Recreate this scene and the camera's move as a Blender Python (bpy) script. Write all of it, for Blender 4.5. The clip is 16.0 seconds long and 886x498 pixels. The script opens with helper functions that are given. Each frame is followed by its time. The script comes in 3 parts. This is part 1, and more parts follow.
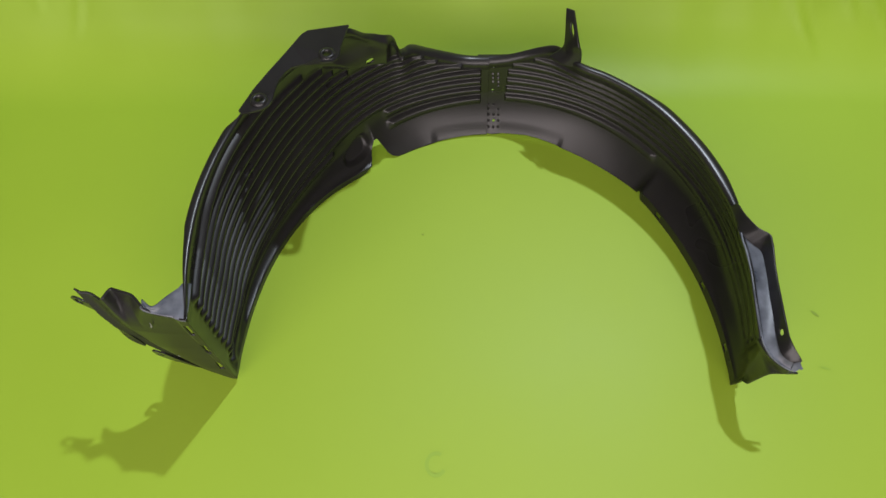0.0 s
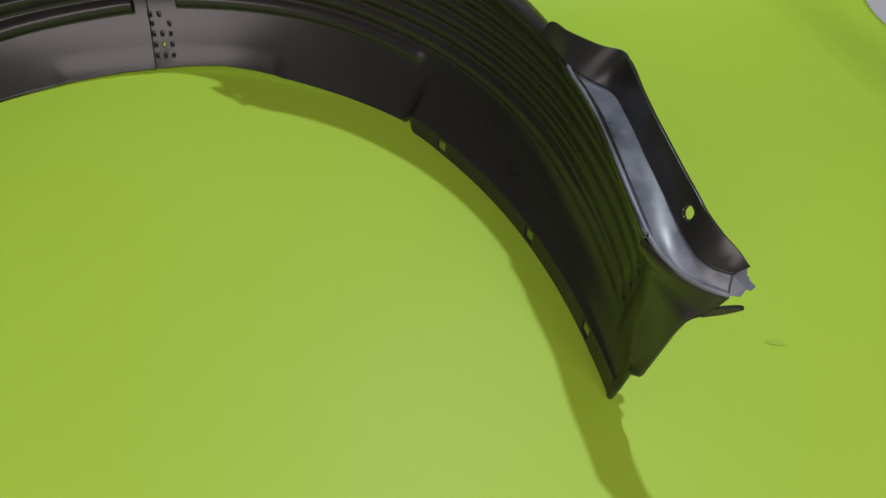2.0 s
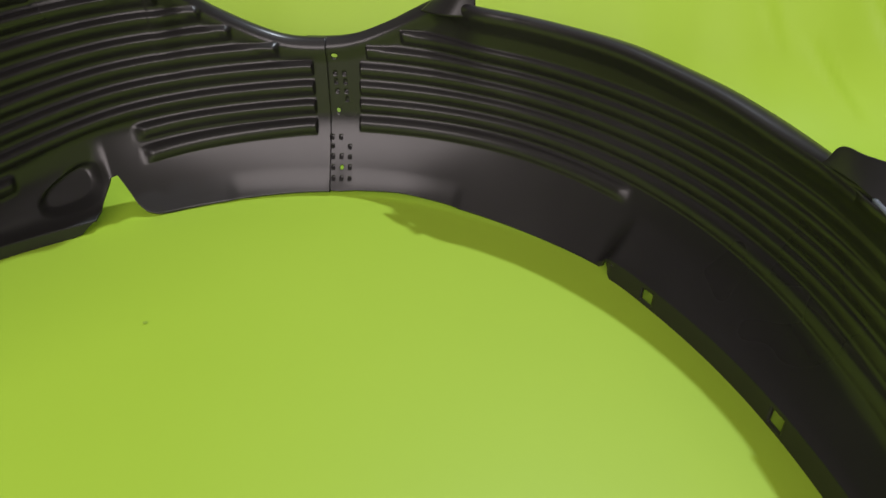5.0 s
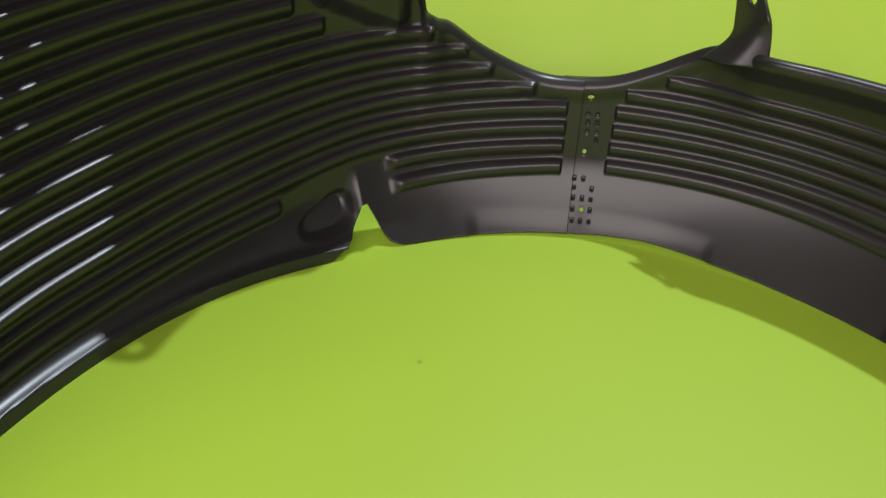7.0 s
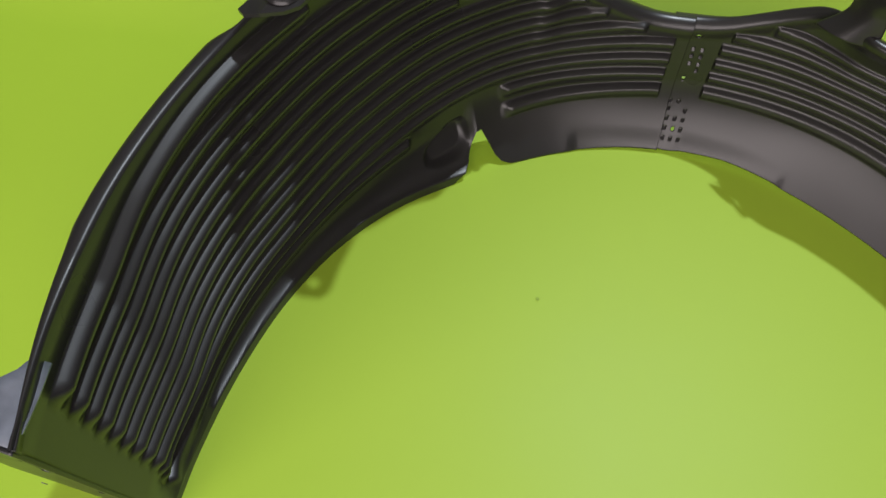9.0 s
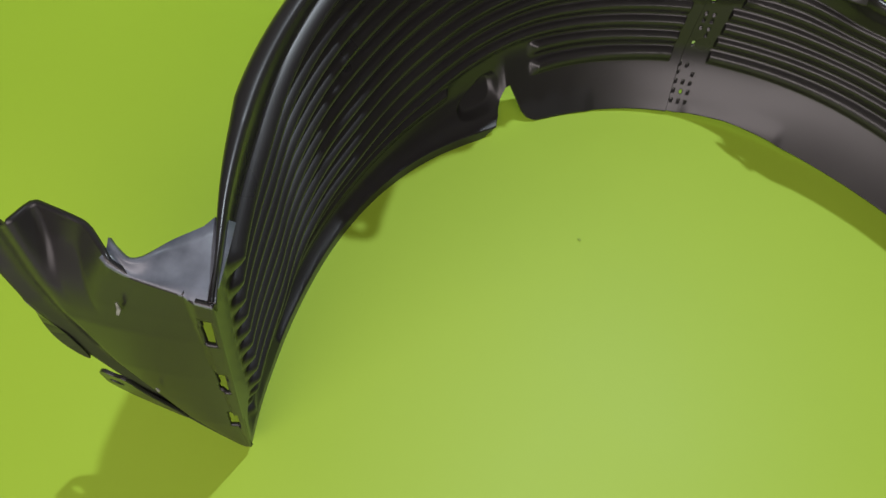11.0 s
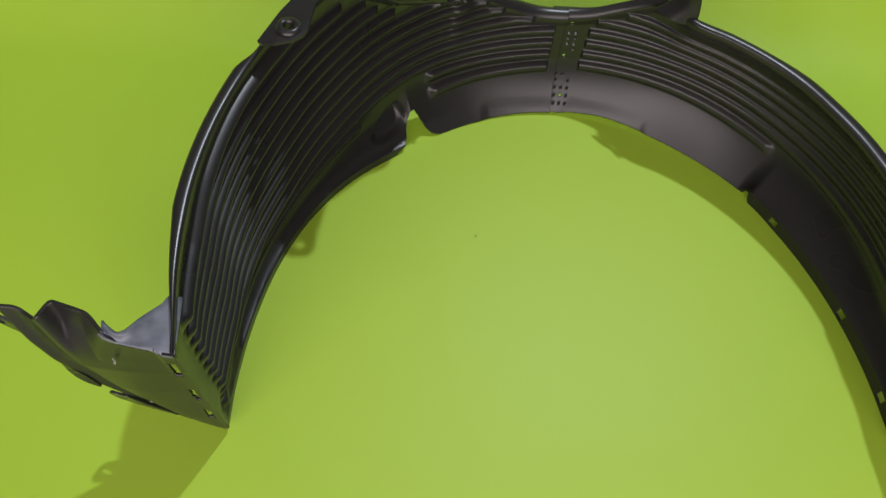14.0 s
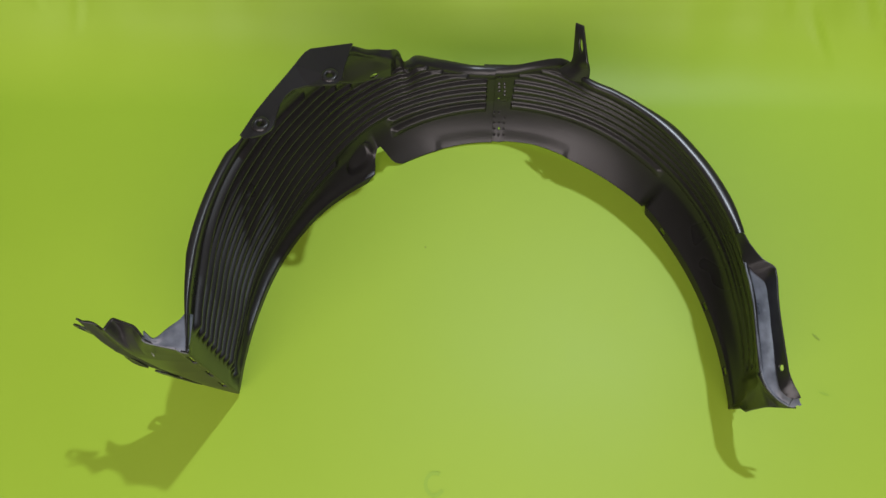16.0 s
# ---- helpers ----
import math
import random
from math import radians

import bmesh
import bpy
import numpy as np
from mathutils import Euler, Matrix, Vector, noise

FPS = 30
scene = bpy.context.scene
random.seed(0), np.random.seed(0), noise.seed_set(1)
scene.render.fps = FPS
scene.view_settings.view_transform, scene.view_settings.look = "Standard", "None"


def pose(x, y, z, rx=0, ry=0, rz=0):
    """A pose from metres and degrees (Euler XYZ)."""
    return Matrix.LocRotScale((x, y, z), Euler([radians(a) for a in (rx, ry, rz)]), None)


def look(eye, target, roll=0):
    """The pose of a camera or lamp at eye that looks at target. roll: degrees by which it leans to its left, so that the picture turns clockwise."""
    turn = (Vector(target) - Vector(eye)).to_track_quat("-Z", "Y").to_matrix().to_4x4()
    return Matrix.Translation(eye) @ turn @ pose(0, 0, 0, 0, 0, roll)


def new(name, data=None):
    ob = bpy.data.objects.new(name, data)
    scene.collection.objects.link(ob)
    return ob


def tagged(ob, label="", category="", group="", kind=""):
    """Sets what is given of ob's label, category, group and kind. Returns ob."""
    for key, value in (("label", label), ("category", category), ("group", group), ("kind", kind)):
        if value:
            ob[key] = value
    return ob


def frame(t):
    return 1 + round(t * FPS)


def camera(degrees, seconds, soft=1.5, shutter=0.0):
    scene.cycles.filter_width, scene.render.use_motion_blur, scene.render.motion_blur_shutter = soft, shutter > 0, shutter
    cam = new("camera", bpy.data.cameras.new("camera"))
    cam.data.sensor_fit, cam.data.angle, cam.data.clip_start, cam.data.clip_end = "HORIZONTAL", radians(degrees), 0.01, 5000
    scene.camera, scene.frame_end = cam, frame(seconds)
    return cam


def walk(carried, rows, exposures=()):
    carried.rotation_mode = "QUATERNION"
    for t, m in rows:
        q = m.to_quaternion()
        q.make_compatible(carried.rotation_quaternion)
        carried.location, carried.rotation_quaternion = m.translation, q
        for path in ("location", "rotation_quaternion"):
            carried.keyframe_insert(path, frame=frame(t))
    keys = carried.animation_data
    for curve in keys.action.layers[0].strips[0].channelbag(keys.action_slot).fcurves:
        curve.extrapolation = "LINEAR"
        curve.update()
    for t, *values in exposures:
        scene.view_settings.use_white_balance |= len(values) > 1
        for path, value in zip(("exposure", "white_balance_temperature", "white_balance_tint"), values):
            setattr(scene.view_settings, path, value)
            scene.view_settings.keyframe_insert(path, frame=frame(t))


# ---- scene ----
cam = camera(65.5, 16.0)
PATH = [
    (0, (-0.023, -0.312, 0.827), (-0.084, 0.737, -0.875), -2.8),
    (0.5, (0.005, -0.313, 0.815), (-0.01, 0.691, -0.915), -2.0),
    (1, (0.126, -0.264, 0.738), (0.176, 0.742, -0.99), -1.4),
    (1.5, (0.162, -0.211, 0.541), (0.418, 0.88, -1.115), 3.5),
    (2, (0.155, -0.204, 0.347), (0.475, 1.182, -1.06), 3.4),
    (2.5, (0.149, -0.217, 0.271), (0.572, 1.277, -0.99), 3.2),
    (3, (0.156, -0.207, 0.244), (0.517, 1.358, -0.948), 2.2),
    (3.5, (0.15, -0.183, 0.263), (0.498, 1.373, -0.944), 2.6),
    (4, (0.139, -0.156, 0.267), (0.39, 1.46, -0.884), 3.2),
    (4.5, (0.128, -0.139, 0.273), (0.234, 1.538, -0.811), 2.3),
    (5, (0.113, -0.135, 0.284), (0.113, 1.561, -0.776), 0.9),
    (5.2, (0.103, -0.132, 0.291), (0.072, 1.565, -0.768), 0.7),
    (7.3, (-0.039, -0.116, 0.297), (-0.298, 1.582, -0.728), 1.2),
    (7.5, (-0.052, -0.107, 0.312), (-0.289, 1.521, -0.824), 1.1),
    (8, (-0.065, -0.077, 0.447), (-0.411, 1.293, -0.968), -2.9),
    (8.2, (-0.073, -0.074, 0.481), (-0.378, 1.236, -0.999), -2.1),
    (10.3, (-0.155, -0.09, 0.509), (-0.327, 0.832, -1.257), -0.0),
    (10.5, (-0.165, -0.103, 0.503), (-0.326, 0.851, -1.247), 1.2),
    (10.7, (-0.182, -0.128, 0.488), (-0.255, 0.942, -1.2), 6.4),
    (11, (-0.219, -0.158, 0.46), (-0.15, 1.049, -1.133), 10.9),
    (11.5, (-0.296, -0.201, 0.433), (-0.14, 1.093, -1.084), 15.8),
    (12, (-0.32, -0.23, 0.424), (-0.151, 1.079, -1.079), 18.2),
    (12.5, (-0.319, -0.231, 0.425), (-0.167, 1.071, -1.085), 17.6),
    (13, (-0.307, -0.22, 0.438), (-0.148, 1.07, -1.082), 15.4),
    (13.5, (-0.252, -0.201, 0.506), (-0.12, 1.026, -1.068), 9.9),
    (14, (-0.15, -0.191, 0.626), (-0.063, 0.874, -1.064), 6.0),
    (14.5, (-0.065, -0.212, 0.754), (-0.044, 0.788, -0.978), 0.8),
    (15, (-0.046, -0.24, 0.838), (-0.071, 0.66, -0.948), -1.2),
    (15.5, (-0.029, -0.24, 0.85), (-0.073, 0.659, -0.937), -1.3),
    (16, (-0.022, -0.245, 0.862), (-0.093, 0.703, -0.898), -2.7),
]
walk(cam, [(t, look(eye, target, roll)) for t, eye, target, roll in PATH], [(0, -0.57), (1.0, -0.6), (2.0, -0.57), (3.5, -0.41), (5.0, -0.34), (7.5, -0.25), (8.2, -0.28), (10.5, -0.49), (12.5, -0.53), (14.0, -0.53), (16.0, -0.57)])

# ---- world, light ----
world = bpy.data.worlds.new("room_air")
world.use_nodes = True
world.node_tree.nodes["Background"].inputs[0].default_value = (0.55, 0.6, 0.7, 1)
world.node_tree.nodes["Background"].inputs[1].default_value = 0.05
scene.world = world

LAMP = (0.55, 0.96, 2.5)
lamp_data = bpy.data.lights.new("ceiling_downlight", "SPOT")
lamp_data.spot_size, lamp_data.spot_blend = radians(100), 0.2
lamp_data.shadow_soft_size = 0.035
lamp_data.energy, lamp_data.color = 178, (0.84, 0.93, 1.03)
lamp = new("ceiling_downlight", lamp_data)
lamp.location = LAMP
# unseen broad fill light added behind the camera, in the south wall's opening
fill_data = bpy.data.lights.new("south_fill", "AREA")
fill_data.shape, fill_data.size, fill_data.size_y = "RECTANGLE", 2.66, 1.16
fill_data.energy, fill_data.color = 60, (1.0, 0.88, 0.88)
fill_lamp = new("south_fill", fill_data)
fill_lamp.matrix_world = look((-0.35, -1.45, 1.1), (-0.35, 0.0, 1.1))
# ---- materials ----


def material(name, colour, rough=0.5, metal=0.0, spec=0.5):
    m = bpy.data.materials.new(name)
    m.use_nodes = True
    b = m.node_tree.nodes["Principled BSDF"]
    b.inputs["Base Color"].default_value = (*colour, 1)
    b.inputs["Roughness"].default_value = rough
    b.inputs["Metallic"].default_value = metal
    b.inputs["Specular IOR Level"].default_value = spec
    return m


def grained(m, colours, scale, bump=0.0, rough=None, detail=6.0, bump_scale=None, distance=0.001):
    """Colour, gloss and relief that vary with two sizes of noise."""
    nt = m.node_tree
    b = nt.nodes["Principled BSDF"]
    co = nt.nodes.new("ShaderNodeTexCoord")
    big = nt.nodes.new("ShaderNodeTexNoise")
    big.inputs["Scale"].default_value, big.inputs["Detail"].default_value = scale, detail
    nt.links.new(co.outputs["Object"], big.inputs["Vector"])
    ramp = nt.nodes.new("ShaderNodeValToRGB")
    ramp.color_ramp.elements[0].position, ramp.color_ramp.elements[1].position = 0.3, 0.7
    ramp.color_ramp.elements[0].color, ramp.color_ramp.elements[1].color = (*colours[0], 1), (*colours[1], 1)
    nt.links.new(big.outputs["Fac"], ramp.inputs["Fac"])
    nt.links.new(ramp.outputs["Color"], b.inputs["Base Color"])
    fine = nt.nodes.new("ShaderNodeTexNoise")
    fine.inputs["Scale"].default_value, fine.inputs["Detail"].default_value = bump_scale or scale * 12, 4.0
    nt.links.new(co.outputs["Object"], fine.inputs["Vector"])
    if bump:
        bp = nt.nodes.new("ShaderNodeBump")
        bp.inputs["Strength"].default_value, bp.inputs["Distance"].default_value = bump, distance
        nt.links.new(fine.outputs["Fac"], bp.inputs["Height"])
        nt.links.new(bp.outputs["Normal"], b.inputs["Normal"])
    if rough:
        mr = nt.nodes.new("ShaderNodeMapRange")
        mr.inputs["From Min"].default_value, mr.inputs["From Max"].default_value = 0.3, 0.7
        mr.inputs["To Min"].default_value, mr.inputs["To Max"].default_value = rough
        nt.links.new(big.outputs["Fac"], mr.inputs["Value"])
        nt.links.new(mr.outputs["Result"], b.inputs["Roughness"])
    return m


PLASTIC = grained(material("black_plastic", (0.015, 0.014, 0.014), 0.22, spec=0.5), ((0.0165, 0.0157, 0.0157), (0.0220, 0.0210, 0.0210)), 9, 0.0, (0.27, 0.34), detail=2.0)
# the black plastic with scuffs; its bluish grey is overhead sheen put into the colour
SCUFF_SHEEN = grained(material("scuffed_sheen_plastic", (0.05, 0.053, 0.06), 0.4, spec=0.5), ((0.068, 0.078, 0.096), (0.195, 0.215, 0.255)), 55, 0.1, (0.26, 0.42), detail=9.0, bump_scale=140, distance=0.0006)
SHEET = grained(material("lime_sheet", (0.39, 0.605, 0.03), 0.5, spec=0.55), ((0.38, 0.58, 0.038), (0.405, 0.605, 0.042)), 3.0, 0.05, (0.5, 0.57), bump_scale=260)
TILE = grained(material("pale_floor", (0.6, 0.58, 0.62), 0.35), ((0.52, 0.5, 0.55), (0.6, 0.58, 0.62)), 5, 0.05, (0.3, 0.4))
PAINT = grained(material("wall_paint", (0.72, 0.7, 0.68), 0.7), ((0.25, 0.24, 0.235), (0.29, 0.28, 0.27)), 2, 0.1)
CEILING = grained(material("ceiling_paint", (0.8, 0.8, 0.8), 0.7), ((0.5, 0.49, 0.48), (0.56, 0.55, 0.54)), 2, 0.1)
CHIP = grained(material("torn_plastic", (0.4, 0.4, 0.38), 0.6), ((0.16, 0.16, 0.155), (0.34, 0.34, 0.33)), 300)
DIRT = material("dirt_mark", (0.29, 0.44, 0.04), 0.6)
DAMP = material("damp_mark", (0.355, 0.565, 0.045), 0.5)

# ---- helpers ----


def mesh_of(name, bm, mat, smooth=True):
    me = bpy.data.meshes.new(name)
    bm.to_mesh(me)
    bm.free()
    me.materials.append(mat)
    for p in me.polygons:
        p.use_smooth = smooth
    return me


def part(name, bm, mat, parent, label="", smooth=True):
    ob = new(name, mesh_of(name, bm, mat, smooth))
    ob.parent = parent
    if label:
        tagged(ob, label)
    return ob


def box(bm, lo, hi):
    vs = [bm.verts.new((x, y, z)) for x in (lo[0], hi[0]) for y in (lo[1], hi[1]) for z in (lo[2], hi[2])]
    for f in ((0, 1, 3, 2), (4, 6, 7, 5), (0, 4, 5, 1), (2, 3, 7, 6), (0, 2, 6, 4), (1, 5, 7, 3)):
        bm.faces.new([vs[i] for i in f])


def thick(ob, t, offset=1.0):
    """Wall thickness on a sheet mesh."""
    s = ob.modifiers.new("thickness", "SOLIDIFY")
    s.thickness, s.offset, s.use_even_offset = t, offset, False
    return ob


def rounded(ob, w, n=2):
    b = ob.modifiers.new("edge", "BEVEL")
    b.width, b.segments, b.limit_method, b.angle_limit = w, n, "ANGLE", radians(35)
    return ob


def smooth01(a, b, x):
    t = np.clip((x - a) / (b - a), 0, 1)
    return t * t * (3 - 2 * t)


def spline(x, xs, ys):
    """A smooth curve through a few knots (cubic Hermite with even slopes)."""
    x, xs, ys = np.asarray(x, float), np.asarray(xs, float), np.asarray(ys, float)
    d = np.diff(ys) / np.diff(xs)
    m = np.r_[d[0], (d[:-1] + d[1:]) / 2, d[-1]]
    flat = np.r_[False, d[:-1] * d[1:] <= 0, False]
    m[flat] = 0
    i = np.clip(np.searchsorted(xs, x) - 1, 0, len(xs) - 2)
    h = xs[i + 1] - xs[i]
    t = np.clip((x - xs[i]) / h, 0, 1)
    return (2 * t**3 - 3 * t**2 + 1) * ys[i] + (t**3 - 2 * t**2 + t) * h * m[i] + (3 * t**2 - 2 * t**3) * ys[i + 1] + (t**3 - t**2) * h * m[i + 1]


# ---- the room ----
bm = bmesh.new()
box(bm, (-3.2, -1.4, -0.09), (3.6, 2.4, -0.034))
box(bm, (-1.45, -0.43, -0.034), (0.64, 0.46, -0.0035))
floor = tagged(new("floor", mesh_of("floor", bm, TILE, False)), "pale lavender-grey smooth floor under the sheet", "floor", kind="structure")
for nm, lo, hi in (("wall_east", (3.6, -1.4, -0.09), (3.7, 2.4, 2.53)), ("wall_west", (-3.3, -1.4, -0.09), (-3.2, 2.4, 2.53))):
    bm = bmesh.new()
    box(bm, lo, hi)
    tagged(new(nm, mesh_of(nm, bm, PAINT, False)), "plain beige painted room wall", "wall", kind="structure")
bm = bmesh.new()
box(bm, (-3.3, 2.4, -0.09), (3.7, 2.5, 2.53))
tagged(new("wall_north", mesh_of("wall_north", bm, PAINT, False)), "plain beige painted room wall", "wall", kind="structure")
# south wall, its opening made only for the added fill light
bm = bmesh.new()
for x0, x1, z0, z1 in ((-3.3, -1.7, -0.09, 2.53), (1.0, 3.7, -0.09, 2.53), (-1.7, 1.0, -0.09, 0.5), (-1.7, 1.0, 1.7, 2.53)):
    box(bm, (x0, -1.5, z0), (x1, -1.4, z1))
tagged(new("wall_south", mesh_of("wall_south", bm, PAINT, False)), "beige painted wall with an opening for the added fill light", "wall", kind="structure")
bm = bmesh.new()
box(bm, (-3.3, -1.5, 2.53), (3.7, 2.5, 2.63))
tagged(new("ceiling", mesh_of("ceiling", bm, CEILING, False)), "plain white painted ceiling", "ceiling", kind="structure")

# ---- the sheet: flat on the floor, then curving up at the back ----
RISE_Y, RISE_R, RISE_A = 0.475, 0.15, radians(62)


def sheet_place(s, x):
    """s runs along the sheet from the front; the wrinkles are only on the rise."""
    arc = RISE_R * RISE_A
    s, droop = s - 0.13 * float(smooth01(0.66, 0.84, x)), 0.031 * float(smooth01(0.68, 0.835, x))
    if s <= RISE_Y:
        y, z, ny, nz = s, 0.0, 0.0, 1.0
    elif s <= RISE_Y + arc:
        a = (s - RISE_Y) / RISE_R
        y, z, ny, nz = RISE_Y + RISE_R * math.sin(a), RISE_R * (1 - math.cos(a)), -math.sin(a), math.cos(a)
    else:
        k = s - RISE_Y - arc
        y, z = RISE_Y + RISE_R * math.sin(RISE_A) + k * math.cos(RISE_A), RISE_R * (1 - math.cos(RISE_A)) + k * math.sin(RISE_A)
        ny, nz = -math.sin(RISE_A), math.cos(RISE_A)
    w = min(1.0, max(0.0, (s - 0.5) / 0.12))
    d = w * (0.006 * noise.noise((x * 5, s * 3, 1.7)) + 0.003 * noise.noise((x * 17, s * 5, 4.2)))
    for cx, cs, lean, size in WRINKLES:
        across = (x - cx) + lean * (s - cs)
        along = abs(s - cs) / 0.05
        if along < 1:
            d += 0.0035 * size * math.exp(-((across / 0.007) ** 2)) * (1 - along) ** 0.6 - 0.002 * size * math.exp(-(((across - 0.012) / 0.008) ** 2)) * (1 - along)
    return Vector((x, y + d * ny, z + d * nz - droop))


WRINKLES = ((0.525, 0.605, 0.5, 1.0), (0.585, 0.66, 0.45, 1.0), (0.46, 0.67, 0.3, 0.6), (0.64, 0.63, 0.6, 0.8), (-0.66, 0.64, -0.3, 0.6), (-0.72, 0.68, -0.1, 0.7))
xs = np.linspace(-1.5, 0.856, 336)
ss = np.r_[np.linspace(-0.45, 0.45, 40), np.linspace(0.46, 1.05, 110)]
bm = bmesh.new()
rows = [[bm.verts.new(sheet_place(float(s), float(x))) for x in xs] for s in ss]
for a, b in zip(rows[:-1], rows[1:]):
    for i in range(len(xs) - 1):
        bm.faces.new((a[i], a[i + 1], b[i + 1], b[i]))
sheet = tagged(new("backdrop_sheet", mesh_of("backdrop_sheet", bm, SHEET)), "smooth lime-green backdrop sheet, curving up behind with small creases", "sheet")
thick(sheet, 0.002, -1)
bm = bmesh.new()
box(bm, (-1.5, 0.92, -0.006), (0.8, 1.12, 0.42))
tagged(new("wall_ledge", mesh_of("wall_ledge", bm, PAINT, False)), "low plain ledge that the sheet leans on", "ledge", kind="structure")

# ---- the fender liner ----
liner = tagged(new("fender_liner"), "black ribbed plastic wheel-arch liner lying on a lime-green sheet", "car part")
CY = 0.09

# by angle round the arch: radius and height of the lower edge, the belly and the upper edge
A_LOW = (-106, -95, -84, -72, -60, -50, -36, -24, -14, 2, 13, 25, 36, 49, 60, 75, 88, 99, 106)
R_LOW = (0.322, 0.313, 0.306, 0.303, 0.302, 0.301, 0.298, 0.304, 0.310, 0.315, 0.315, 0.311, 0.309, 0.309, 0.304, 0.3015, 0.304, 0.312, 0.321)
A_EDGE = (-106, -104.6, -102.5, -37, -35.6, -35, -33.5, -32, -31, -29.6, -28.6, -27.6, -26.8, -25.8, -24, -22, 2, 13, 25, 48.3, 48.9, 49.6, 50.2, 50.8, 106)
Z_EDGE = (0.008, 0.0025, 0, 0, 0.001, 0.004, 0.0095, 0.013, 0.019, 0.032, 0.033, 0.021, 0.011, 0.005, 0.001, 0, 0.004, 0.006, 0.004, 0.001, 0.009, 0.01, 0.003, 0, 0)
A_MID = (-106, -90, -70, -50, -36, -24, 0, 20, 48, 60, 75, 90, 106)
R_MID = (0.3200, 0.3085, 0.3085, 0.3195, 0.334, 0.343, 0.348, 0.350, 0.343, 0.338, 0.330, 0.322, 0.3215)
A_TOP = (-106, -103.5, -99, -90, -80, -71, -60, -50, -42, -33, -28.8, -25.2, -21.9, -20.5, -20.0, -18.4, -16.4, -11.8, -4, 1, 6, 11, 14, 17, 20, 24, 31, 38, 46, 53, 60, 68, 75, 83, 90, 97, 102, 106)
R_TOP = (0.3155, 0.311, 0.3075, 0.3045, 0.302, 0.300, 0.297, 0.297, 0.299, 0.297, 0.303, 0.311, 0.317, 0.322, 0.3245, 0.329, 0.337, 0.345, 0.349, 0.349, 0.350, 0.352, 0.351, 0.347, 0.335, 0.319, 0.3175, 0.3170, 0.3150, 0.3130, 0.3110, 0.3085, 0.3062, 0.3015, 0.302, 0.3025, 0.307, 0.312)
Z_TOP = (0.2225, 0.228, 0.234, 0.241, 0.247, 0.2535, 0.265, 0.2705, 0.2715, 0.270, 0.248, 0.233, 0.220, 0.204, 0.189, 0.178, 0.173, 0.153, 0.1306, 0.1276, 0.1310, 0.143, 0.153, 0.1625, 0.1675, 0.167, 0.165, 0.1628, 0.1598, 0.1556, 0.1520, 0.1475, 0.1460, 0.1452, 0.143, 0.140, 0.134, 0.130)

# ribs: angle from, angle to, then (angle, height) knots
RIBS = []
F_A = (-103, -95, -85, -66, -42, -26, -1)


def front_rib(k):
    """Height knots of rib k of the longer half, counted down from the second; -1 is the bold one along the edge."""
    up = 0.0045 if k < 0 else 0.0
    return tuple(z - s * k + up * (q < 4) for q, (z, s) in enumerate(zip((0.1838, 0.1915, 0.2045, 0.2195, 0.232, 0.2385, 0.2405), (0.0166, 0.0171, 0.0178, 0.0188, 0.0187, 0.0177, 0.0167))))


for k in range(-1, 11):
    end = (-57, -46, -40, -37, -33, -18.5, -13.5, -10, -4, 0.4, 0.4, -41)[k + 1]
    RIBS.append((-103.0, end, F_A, front_rib(k)))
for k in (10, 11):
    RIBS.append((-25.5 + 0.5 * (k - 10), 0.4, F_A, front_rib(k)))

def rear_rib(k):
    """Height knots of rib k of the shorter half, counted up from the lowest."""
    return (0.058 + 0.0155 * k, 0.0565 + 0.0148 * k, 0.0505 + 0.0147 * k, 0.0335 + 0.0153 * k)


for k in range(6):
    RIBS.append(((6.3, 6.4, 6.5, 6.6, 7.6, 12.5)[k], (48, 98.6, 99.2, 99.9, 100.6, 98)[k], (7, 28, 48, 97), rear_rib(k)))


